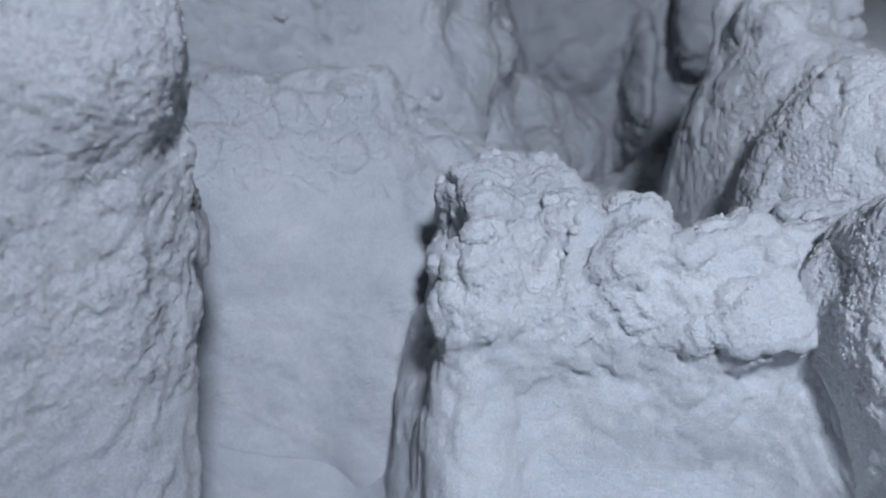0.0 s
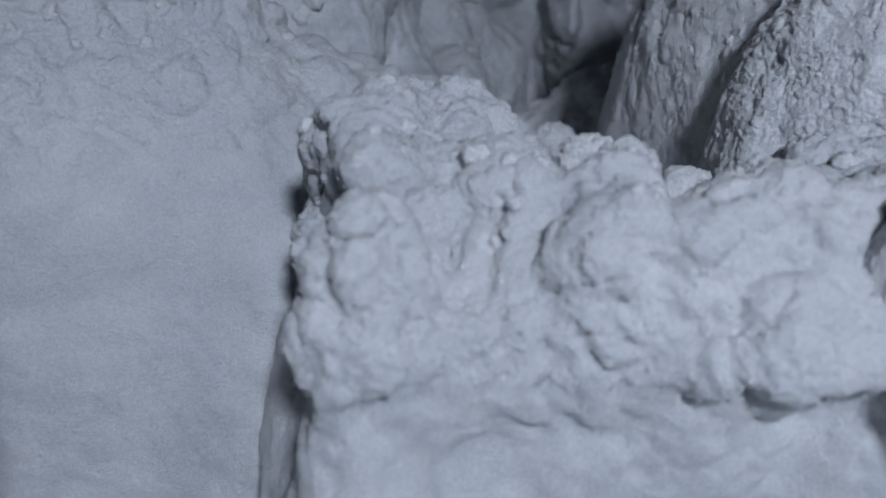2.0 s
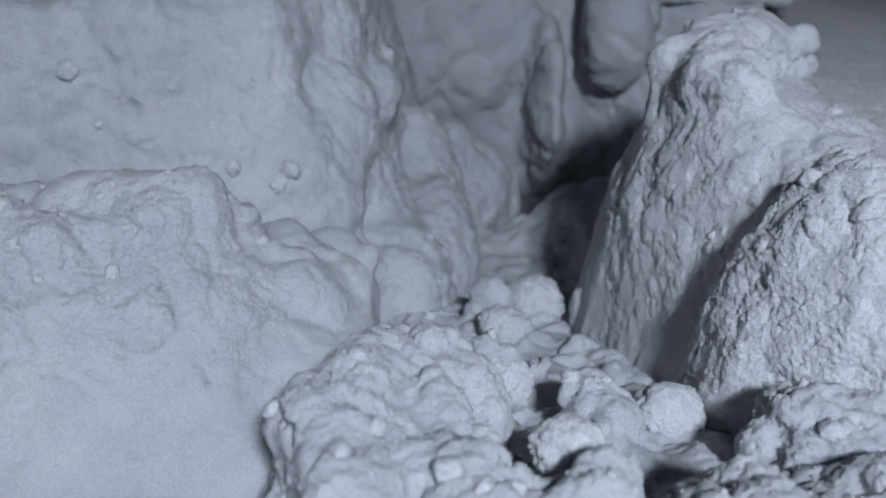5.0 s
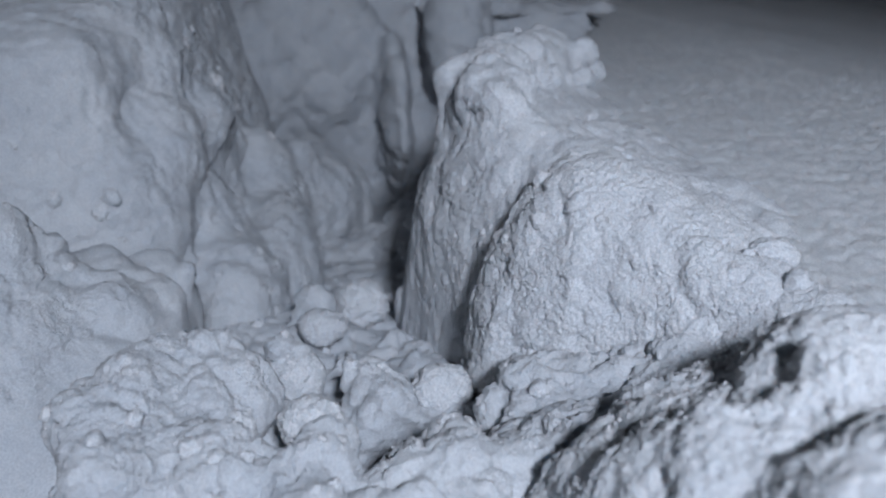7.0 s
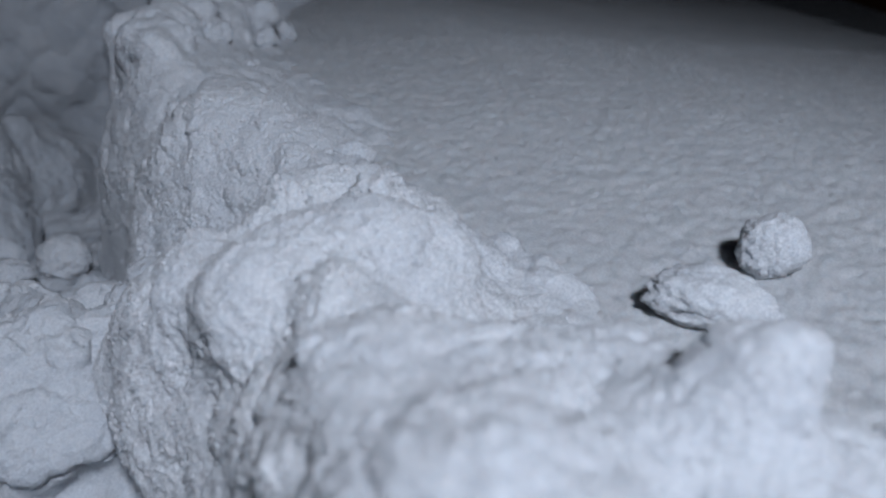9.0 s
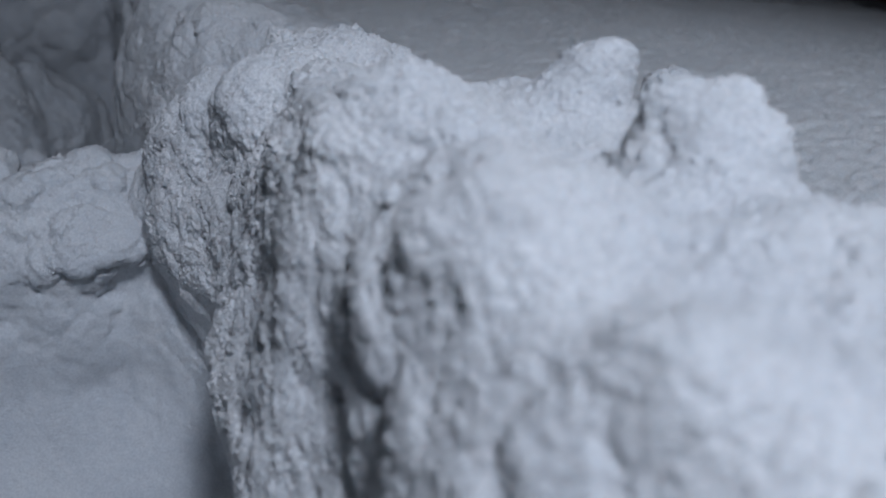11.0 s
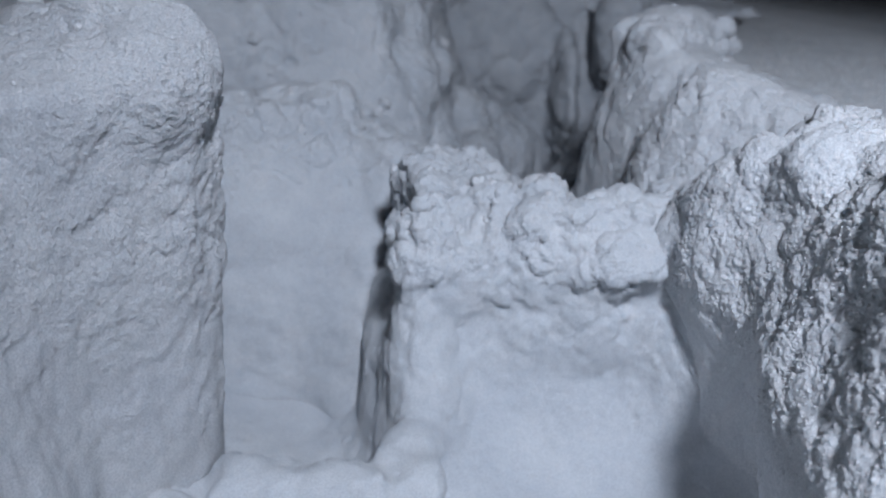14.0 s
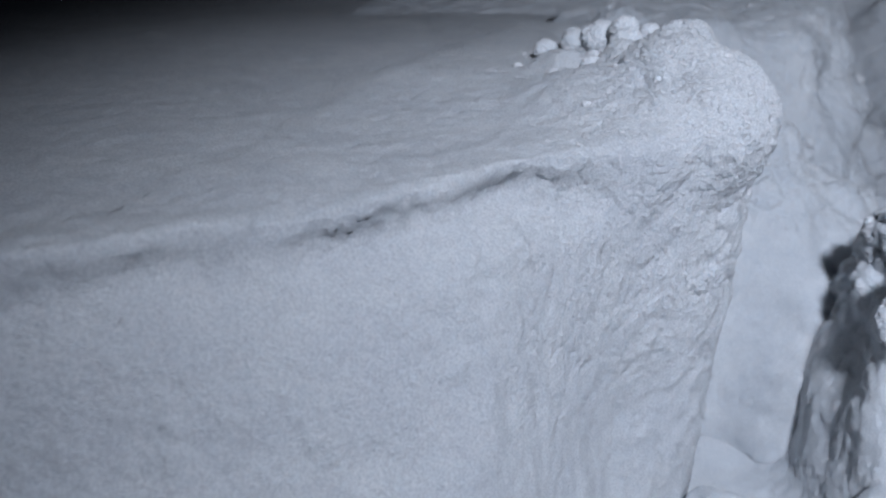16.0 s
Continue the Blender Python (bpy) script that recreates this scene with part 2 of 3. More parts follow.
def snow_mass(name, grid, d, material, label, category, steps=((0.009, 0.002), (0.004, 0.0018)), fine=True, crumbs=0, grit=0.0003, layers=(), where=None, crumbs_where=None, flutes=None, grain=None, shift=(0, 0, 0)):
    verts, quads = skin(grid, d)
    verts, quads = largest(verts + np.array(shift), quads)
    if fine:
        p = verts[quads].mean(1)
        verts, quads = refine_where(verts, quads, fine(p) if callable(fine) else np.ones(len(quads), bool))
    verts = puff_up(verts, quads, layers, where)
    verts = roughen(verts, quads, steps)
    if flutes:
        n = normals_of(verts, quads)
        run = 0.6 * speckle(verts * (1, 1, 0.22), 0.016) + 0.4 * speckle(verts * (1, 1, 0.35), 0.008)
        verts = verts + n * (flutes * run * np.clip(1.3 - 1.4 * np.abs(n[:, 2]), 0, 1))[:, None]
    if grain:
        verts, quads = grains(verts, quads, grain)
    if grit:
        verts = verts + normals_of(verts, quads) * np.random.default_rng(len(quads)).normal(0, grit, (len(verts), 1))
    ob = new(name, mesh_of(name, verts, quads, material))
    if crumbs:
        n = normals_of(verts, quads)
        f = np.linalg.norm(np.cross(verts[quads[:, 2]] - verts[quads[:, 0]], verts[quads[:, 3]] - verts[quads[:, 1]]), axis=1)
        mid = verts[quads].mean(1)
        f *= crumbs_where(mid, n[quads[:, 0]]) * np.clip(0.8 + 0.7 * speckle(mid, 0.03), 0.1, 1.6)
        rng = np.random.default_rng(len(verts))
        pick = quads[rng.choice(len(quads), crumbs, p=f / f.sum())]
        w = rng.dirichlet((1, 1, 1, 1), crumbs)[:, :, None]
        seat, up = (verts[pick] * w).sum(1), (n[pick] * w).sum(1)
        CRUMB_SEATS.append((seat, up / np.linalg.norm(up, axis=1, keepdims=True)))
    return tagged(ob, label, category)


# ---- the large snow masses ----
def right_bank():
    g = Grid((0.14, -0.50, 0.0), (1.05, 2.40, 0.80), 0.0080, 11)
    rim = [(0.52, -0.6), (0.445, -0.1), (0.43, 0.04), (0.447, 0.13), (0.43, 0.215), (0.44, 0.31), (0.465, 0.41), (0.452, 0.50), (0.41, 0.585), (0.405, 0.64), (0.455, 0.69), (0.54, 0.725), (0.595, 0.76),
           (0.62, 0.81), (0.59, 0.87), (0.52, 0.945), (0.462, 1.02), (0.455, 1.075), (0.475, 1.125), (0.462, 1.19), (0.452, 1.26), (0.440, 1.35), (0.455, 1.44), (0.52, 1.54), (0.64, 1.68),
           (0.74, 1.84), (0.82, 2.05), (0.95, 2.25), (1.4, 2.4)]
    far = np.clip((g.y - 0.9) / 0.2, 0, 1)
    face = g.side(rim[::-1]) + (0.30 + 0.16 * np.clip((0.48 - g.y) / 0.1, 0, 1)) * (np.maximum(g.z, 0.46) - 0.6) + 0.16 * far * (np.minimum(g.z, 0.46) - 0.46)
    face = face + 0.015 * g.noise(0.10, 0.10, 0.22) + 0.006 * g.noise(0.045, 0.045, 0.12)
    hollow = np.clip((g.y - 0.20) / 0.3, 0, 1) * np.clip((0.75 - g.y) / 0.1, 0, 1)
    under = np.clip((0.50 - g.z) / 0.24, 0, 1)
    face = face + 0.05 * hollow * under * under * (3 - 2 * under)
    near = np.clip((0.43 - g.y) / 0.09, 0, 1)
    top = 0.607 + 0.048 * near + 0.016 * far - (0.045 + 0.04 * near) * np.clip((g.x - 0.58 - 0.03 * near) / 0.12, 0, 1) - 0.05 * np.clip((g.x - 0.72) / 0.1, 0, 1)
    top = top + 0.010 * g.noise(0.09) + 0.004 * g.noise(0.035)
    d = cut(face, g.z - top, 0.07 + 0.03 * far)
    for c, r in (((0.465, 0.235, 0.550), (0.055, 0.060, 0.10)), ((0.470, 0.04, 0.545), (0.060, 0.075, 0.10)), ((0.505, 0.40, 0.545), (0.06, 0.10, 0.08)), ((0.50, 0.10, 0.610), (0.06, 0.08, 0.045)), ((0.50, 0.30, 0.61), (0.06, 0.12, 0.05)), ((0.49, 0.245, 0.645), (0.040, 0.050, 0.055))):
        d = blend(d, g.ball(c, r), 0.05)
    for c, r in (
                 ((0.54, 0.525, 0.605), (0.085, 0.060, 0.065)), ((0.455, 0.590, 0.57), (0.055, 0.050, 0.055)), ((0.425, 0.63, 0.545), (0.028, 0.030, 0.040)), ((0.47, 0.52, 0.60), (0.045, 0.045, 0.045)),
                 ((0.61, 0.60, 0.575), (0.07, 0.05, 0.035)), ((0.580, 0.645, 0.585), (0.055, 0.055, 0.050)), ((0.59, 0.665, 0.595), (0.05, 0.05, 0.045)), ((0.545, 0.655, 0.590), (0.055, 0.05, 0.055)), ((0.49, 1.315, 0.615), (0.045, 0.055, 0.048)), ((0.605, 0.19, 0.615), (0.045, 0.055, 0.040)), ((0.648, 0.235, 0.615), (0.042, 0.05, 0.040)), ((0.470, 0.135, 0.600), (0.042, 0.055, 0.060)), ((0.468, 0.12, 0.625), (0.042, 0.05, 0.045)), ((0.462, 0.130, 0.545), (0.045, 0.055, 0.10)), ((0.50, 0.70, 0.53), (0.08, 0.06, 0.05)), ((0.63, 0.70, 0.545), (0.06, 0.08, 0.045)), ((0.56, 0.68, 0.545), (0.07, 0.06, 0.05)), ((0.45, 0.655, 0.525), (0.06, 0.05, 0.055)), ((0.47, 0.68, 0.50), (0.09, 0.05, 0.065)), ((0.42, 0.69, 0.45), (0.07, 0.05, 0.08)), ((0.55, 0.74, 0.50), (0.06, 0.05, 0.06)), ((0.56, 0.02, 0.61), (0.09, 0.11, 0.06)), ((0.53, 0.38, 0.60), (0.06, 0.06, 0.035)),
                 ((0.535, 1.035, 0.50), (0.082, 0.075, 0.125)), ((0.62, 0.955, 0.53), (0.07, 0.06, 0.055)), ((0.51, 1.24, 0.52), (0.065, 0.085, 0.115)),
                 ((0.50, 1.375, 0.56), (0.065, 0.07, 0.095)), ((0.60, 1.55, 0.60), (0.09, 0.08, 0.07))):
        d = blend(d, g.ball(c, r), 0.024)
    for (x, y, z), (rx, ry, rz), count in (((0.610, 0.255, 0.652), (0.024, 0.024, 0.044), 5), ((0.597, 0.125, 0.655), (0.040, 0.036, 0.058), 9), ((0.63, 0.03, 0.635), (0.05, 0.05, 0.03), 7)):
        d = blend(d, g.ball((x, y, z), (rx, ry, rz)), 0.024)
        g.clods(d, [(x, y, z), (x, y, z + 0.75 * rz)], count, (0.45 * rx, 0.45 * ry, 0.006), 0.010, 0.016, 0.014)
    g.clods(d, [(0.44, 0.33, 0.625), (0.50, 0.36, 0.645), (0.56, 0.34, 0.648), (0.64, 0.31, 0.635)], 26, (0.010, 0.012, 0.006), 0.010, 0.022, 0.014)
    g.clods(d, [(0.41, 0.60, 0.575), (0.46, 0.62, 0.605), (0.53, 0.60, 0.655), (0.62, 0.60, 0.61)], 26, (0.012, 0.014, 0.006), 0.010, 0.022, 0.014)
    g.clods(d, [(0.47, 0.0, 0.655), (0.49, 0.22, 0.665), (0.50, 0.45, 0.63), (0.48, 0.60, 0.60)], 24, (0.022, 0.03, 0.006), 0.014, 0.03, 0.020)
    g.clods(d, [(0.64, 0.80, 0.572), (0.66, 0.70, 0.572), (0.68, 0.58, 0.57), (0.74, 0.55, 0.562)], 14, (0.02, 0.02, 0.002), 0.008, 0.016, 0.020)
    g.clods(d, [(0.49, 1.30, 0.645), (0.52, 1.40, 0.65), (0.60, 1.52, 0.65), (0.68, 1.66, 0.63)], 24, (0.025, 0.04, 0.006), 0.014, 0.030, 0.032)
    return snow_mass("snow_bank", g, d, LOOSE, "crumbly white snow bank cut along the trench, ragged rim", "snow bank", crumbs=58000,
                     layers=((0.050, 0.012), (0.022, 0.0045)), steps=((0.005, 0.0008),), crumbs_where=lambda p, n: bank_grain(p, n) * np.clip(1.2 - 0.45 * p[:, 1], 0.4, 1.2) * (p[:, 1] > -0.2), flutes=0.0022, grain=bank_grain, fine=lambda p: (p[:, 2] > 0.22) & (p[:, 1] < 1.75) & (p[:, 1] > -0.4) & (p[:, 0] < 0.80),
                     where=lambda p, n: np.clip(0.25 + 0.75 * np.clip((p[:, 2] - 0.38) / 0.12, 0, 1), 0, 1.0))


def bank_grain(p, n):
    """Coarse grains on the cut face and the rim, finer ones on the level snow behind it."""
    low = np.clip((p[:, 2] - 0.30) / 0.16, 0, 1) + 0.4 * np.clip((p[:, 1] - 0.9) / 0.1, 0, 1) * np.clip((p[:, 2] - 0.2) / 0.1, 0, 1)
    return np.clip(low, 0, 1) * (1 - 0.2 * np.clip((p[:, 1] - 0.7) / 0.2, 0, 1)) * np.clip((1.55 - p[:, 1]) / 0.2, 0, 1) * np.clip((0.72 - p[:, 0]) / 0.08, 0, 1) * np.clip((p[:, 1] + 0.40) / 0.1, 0, 1)


def rim_only(p, n):
    """Crumbly along the tall bank's rim and corner, smoother on the field behind it and down the face."""
    face = np.clip((p[:, 2] - 0.16) / 0.40, 0, 1) * np.clip((p[:, 1] + 0.40) / 0.4, 0, 1)
    corner = np.clip(1 - np.hypot(p[:, 0] + 0.22, p[:, 1] - 0.58) / 0.20, 0, 1)
    edge = np.clip((p[:, 0] + 0.80) / 0.1, 0, 1) * np.clip((1.0 - p[:, 1]) / 0.15, 0, 1)
    return np.clip(0.45 * face + 0.75 * corner, 0, 1.1) * edge


def left_bank():
    g = Grid((-0.95, -0.5, 0.05), (-0.03, 1.30, 0.84), 0.0078, 13)
    rim = [(-1.5, -0.85), (-0.95, -0.36), (-0.75, -0.18), (-0.565, -0.01), (-0.435, 0.12), (-0.36, 0.205), (-0.285, 0.325), (-0.21, 0.43), (-0.16, 0.50), (-0.150, 0.57), (-0.215, 0.66), (-0.34, 0.80), (-0.43, 0.96), (-0.47, 1.15), (-0.48, 1.6)]
    face = g.side(rim, 0.0, 0.7)
    face = face - 0.40 * np.clip(0.68 - g.z, 0, 1) * np.clip((0.42 - g.y) / 0.3, 0, 1) + 0.08 * np.clip(0.70 - g.z, 0, 0.3)
    face = face + 0.010 * g.noise(0.09, 0.09, 0.22) + 0.004 * g.noise(0.032, 0.032, 0.10)
    face = face + 0.034 * np.exp(-(((g.z - 0.680 - 0.010 * g.noise(0.09)) / 0.026) ** 2)) * np.clip(0.8 + 0.6 * g.noise(0.05), 0.2, 1.4) * np.clip((0.40 - g.y) / 0.10, 0, 1)
    d = cut(face, g.z - 0.714 + 0.02 * np.clip((-0.58 - g.x) / 0.10, 0, 1) - 0.012 * np.clip((g.y - 0.4) / 0.2, 0, 1) + 0.004 * g.noise(0.08), 0.022)
    for c, r in (((-0.185, 0.50, 0.70), (0.050, 0.06, 0.055)), ((-0.24, 0.56, 0.725), (0.06, 0.06, 0.055)), ((-0.31, 0.56, 0.70), (0.09, 0.1, 0.05)), ((-0.230, 0.60, 0.757), (0.04, 0.04, 0.040)), ((-0.158, 0.53, 0.705), (0.028, 0.035, 0.045)), ((-0.27, 0.50, 0.690), (0.07, 0.09, 0.04)), ((-0.200, 0.645, 0.52), (0.028, 0.04, 0.065))):
        d = blend(d, g.ball(c, r), 0.025)
    g.clods(d, [(-0.20, 0.46, 0.715), (-0.21, 0.56, 0.750), (-0.29, 0.62, 0.740), (-0.39, 0.70, 0.72)], 20, (0.025, 0.03, 0.006), 0.012, 0.028, 0.026)
    return snow_mass("snow_bank", g, d, CRUST, "tall snow bank with a smooth shovelled face and lumpy top", "snow bank", crumbs=3000, steps=((0.014, 0.0010), (0.006, 0.0008)), flutes=0.0032,
                     layers=((0.050, 0.010), (0.022, 0.006)), where=rim_only, crumbs_where=lambda p, n: rim_only(p, n) * (p[:, 0] > -0.36) * (p[:, 1] > 0.38) * (p[:, 1] < 0.72) * (p[:, 2] > 0.60), grain=lambda p, n: 0.8 * rim_only(p, n) * np.clip((p[:, 0] + 0.55) / 0.1, 0, 1) * np.clip((p[:, 2] - 0.36) / 0.15, 0, 1),
                     fine=lambda p: (p[:, 2] > 0.28) & (p[:, 0] > -0.72) & (p[:, 1] < 0.90) & (p[:, 1] > -0.30))


def buttress():
    g = Grid((-0.70, 0.66, -0.05), (0.20, 1.58, 0.74), 0.009, 14)
    d = g.ball((-0.10, 1.15, 0.28), (0.16, 0.20, 0.29))
    d = blend(d, g.ball((-0.19, 1.04, 0.15), (0.19, 0.15, 0.30)), 0.08)
    d = blend(d, g.ball((0.03, 1.18, 0.36), (0.08, 0.18, 0.10)), 0.05)
    d = blend(d, g.ball((-0.48, 1.04, 0.15), (0.34, 0.26, 0.42)), 0.06)
    d = blend(d, g.ball((-0.27, 1.10, 0.20), (0.16, 0.22, 0.36)), 0.06)
    d = blend(d, g.ball((-0.02, 0.95, 0.08), (0.09, 0.13, 0.28)), 0.06)
    d = d + 0.018 * g.noise(0.10, 0.10, 0.20) - 0.008 * g.noise(0.05)
    g.clods(d, [(-0.24, 1.12, 0.545), (-0.12, 1.13, 0.545), (0.0, 1.17, 0.46), (0.05, 1.28, 0.425)], 20, (0.02, 0.03, 0.004), 0.016, 0.034, 0.030)
    return snow_mass("snow_buttress", g, d, PACKED_DIM, "rounded buttress of dense bluish snow beside the trench", "snow mass", crumbs=3000, crumbs_where=lambda p, n: np.clip((p[:, 2] - 0.44) / 0.08, 0.05, 1) * (p[:, 1] < 1.3), steps=((0.022, 0.0018), (0.008, 0.0008)),
                     layers=((0.060, 0.020), (0.028, 0.011)), where=lambda p, n: np.clip((p[:, 2] - 0.38) / 0.12, 0.12, 1), grain=lambda p, n: 0.9 * np.clip((p[:, 2] - 0.42) / 0.08, 0, 1) * np.clip((p[:, 0] + 0.45) / 0.1, 0, 1) * np.clip((1.35 - p[:, 1]) / 0.1, 0, 1),
                     fine=lambda p: (p[:, 2] > 0.10) & (p[:, 0] > -0.5) & (p[:, 1] < 1.4))


def upper_tier():
    g = Grid((-1.1, 1.05, -0.05), (0.42, 2.45, 0.88), 0.011, 15)
    edge = [(-1.4, 1.28), (-0.55, 1.34), (-0.2, 1.42), (-0.03, 1.47), (0.02, 1.62), (0.05, 1.80), (0.08, 2.05), (0.10, 2.6)]
    face = g.side(edge, 0.0, 0.6) - 0.22 * (0.66 - g.z)
    face = face + 0.022 * g.noise(0.13, 0.13, 0.5) + 0.008 * g.billow(0.08, 0.08, 0.3)
    d = cut(face, g.z - 0.70 - 0.06 * np.clip((g.y - 1.5) / 0.3, 0, 1), 0.06)
    for c, r in (((0.03, 1.58, 0.50), (0.06, 0.09, 0.09)), ((-0.05, 1.47, 0.42), (0.12, 0.09, 0.12)), ((0.04, 1.62, 0.33), (0.10, 0.10, 0.12)),
                 ((0.12, 1.50, 0.24), (0.09, 0.14, 0.13)), ((0.22, 2.12, 0.18), (0.15, 0.17, 0.13)), ((0.15, 1.95, 0.26), (0.10, 0.12, 0.13)), ((0.34, 2.20, 0.12), (0.08, 0.12, 0.14)), ((0.19, 1.75, 0.20), (0.08, 0.16, 0.14))):
        d = blend(d, g.ball(c, r), 0.04)
    g.clods(d, [(-0.5, 1.42, 0.69), (-0.2, 1.48, 0.70), (0.0, 1.58, 0.62), (0.08, 1.78, 0.48), (0.16, 2.0, 0.38), (0.24, 2.1, 0.28), (0.36, 2.18, 0.20)], 16, (0.02, 0.05, 0.01), 0.02, 0.045, 0.06)
    d = d - 0.010 * g.billow(0.10, 0.10, 0.24)
    # The darkened packed tone puts the dim light back here into the colour.
    return snow_mass("snow_wall", g, d, PACKED_DIM, "high lumpy snow wall rising behind the buttress", "snow wall", steps=((0.03, 0.0025), (0.010, 0.0016)), grit=0.0008, layers=((0.07, 0.014), (0.030, 0.008)), flutes=0.005, fine=lambda p: (p[:, 2] > 0.15) & (p[:, 2] < 0.75) & (p[:, 0] > -0.5) & (p[:, 1] < 2.25))


def back_wall():
    g = Grid((-0.2, 2.10, -0.05), (1.7, 3.2, 0.9), 0.010, 16)
    d = cut(2.62 - 0.25 * np.clip((g.x - 0.62) / 0.3, 0, 1) - g.y + 0.15 * (g.z - 0.6), g.z - 0.74 + 0.150 * np.clip((g.x - 0.56) / 0.25, 0, 1) + 0.17 * np.clip((g.x - 1.12) / 0.2, 0, 1), 0.10)
    for c, r in (((0.30, 2.60, 0.45), (0.18, 0.12, 0.25)), ((0.52, 2.52, 0.24), (0.035, 0.14, 0.20)), ((0.12, 2.6, 0.35), (0.14, 0.14, 0.22)), ((0.68, 2.42, 0.50), (0.08, 0.10, 0.14))):
        d = blend(d, g.ball(c, r), 0.04)
    d = d + 0.03 * g.noise(0.16, 0.16, 0.3) - 0.012 * g.billow(0.09)
    # Mostly unlit wall: its shade is partly in the darkened snow colour.
    return snow_mass("snow_wall", g, d, PACKED_DIM, "lumpy snow wall closing the end of the trench, toned down for weak light", "snow wall", steps=((0.03, 0.003), (0.012, 0.002)), layers=((0.10, 0.03), (0.045, 0.014)), grit=0.0008, fine=False)


def ledge():
    g = Grid((-0.62, -0.40, 0.0), (0.66, 2.05, 0.60), 0.0084, 17)
    left = 0.0 + 0.02 * np.clip((0.5 - g.z) / 0.15, 0, 1) - 0.22 * np.clip(0.33 - g.z, 0, 1) - g.x
    front = 0.70 - 0.10 * np.clip(0.45 - g.z, -1, 0.2) - 4.0 * np.clip(0.30 - g.z, 0, 0.26) ** 2 - 6.0 * np.clip(g.x - 0.28, 0, 0.16) ** 2 * np.clip((0.52 - g.z) / 0.1, 0, 1) - g.y
    back = g.y - 2.0
    top = g.z - (0.452 - 0.19 * np.clip((g.y - 0.85) / 0.6, 0, 1.6) - 0.02 * np.clip((g.x - 0.1) / 0.3, 0, 1))
    left = left + 0.015 * g.noise(0.06, 0.06, 0.2)
    front = front + 0.018 * g.noise(0.11, 0.1, 0.18)
    d = cut(cut(cut(front, left, 0.05), top, 0.04), back, 0.05)
    for c, r in (((0.055, 0.86, 0.50), (0.045, 0.06, 0.05)), ((0.25, 0.72, 0.47), (0.05, 0.04, 0.045)),
                 ((0.33, 0.735, 0.45), (0.08, 0.05, 0.045)), ((0.265, 0.71, 0.40), (0.03, 0.025, 0.05)), ((0.10, 0.92, 0.47), (0.06, 0.08, 0.05)),
                 ((0.19, 0.74, 0.46), (0.03, 0.04, 0.05)), ((0.13, 0.76, 0.45), (0.035, 0.04, 0.05)),
                 ((0.30, 0.80, 0.47), (0.05, 0.05, 0.04)), ((0.38, 0.80, 0.45), (0.07, 0.06, 0.05))):
        d = blend(d, g.ball(c, r), 0.018)
    for c, r, k in (((0.045, 0.712, 0.465), (0.036, 0.036, 0.080), 0.025), ((0.058, 0.70, 0.34), (0.036, 0.034, 0.09), 0.04), ((0.050, 0.66, 0.20), (0.04, 0.045, 0.13), 0.04), ((0.30, 0.712, 0.445), (0.085, 0.042, 0.028), 0.018),
                    ((0.31, 0.715, 0.480), (0.040, 0.035, 0.030), 0.012), ((0.262, 0.705, 0.375), (0.030, 0.026, 0.046), 0.035), ((0.43, 0.74, 0.44), (0.07, 0.05, 0.05), 0.02)):
        d = blend(d, g.ball(c, r), k)
    g.clods(d, [(0.08, 0.80, 0.485), (0.12, 0.79, 0.47), (0.22, 0.78, 0.475), (0.32, 0.77, 0.465), (0.42, 0.78, 0.46)], 18, (0.02, 0.03, 0.008), 0.010, 0.024, 0.010)
    g.clods(d, [(0.15, 0.92, 0.46), (0.25, 1.05, 0.41), (0.30, 1.30, 0.30)], 16, (0.08, 0.05, 0.004), 0.014, 0.030, 0.035)
    for c, r in (((-0.02, 0.47, 0.20), (0.10, 0.07, 0.075)), ((-0.14, 0.44, 0.19), (0.11, 0.08, 0.075)), ((-0.24, 0.50, 0.17), (0.10, 0.09, 0.08)), ((-0.05, 0.38, 0.18), (0.12, 0.08, 0.08))):
        d = blend(d, g.ball(c, r), 0.03)
    g.clods(d, [(-0.26, 0.46, 0.245), (-0.14, 0.45, 0.262), (0.0, 0.48, 0.265), (0.05, 0.52, 0.24)], 34, (0.02, 0.035, 0.008), 0.012, 0.034, 0.016)
    d = blend(d, g.ball((0.0, 0.90, 0.12), (0.07, 0.10, 0.25)), 0.09)
    heap = 0.11 + 0.07 * np.clip((0.50 - g.y) / 0.12, 0, 1) * np.clip((0.08 - g.x) / 0.15, 0, 1) + 2.0 * np.clip(g.x - 0.22, 0, 0.25) ** 2 + 2.0 * np.clip(-0.12 - g.x, 0, 0.2) ** 2
    d = blend(d, g.z - heap + 0.012 * g.noise(0.10), 0.07)
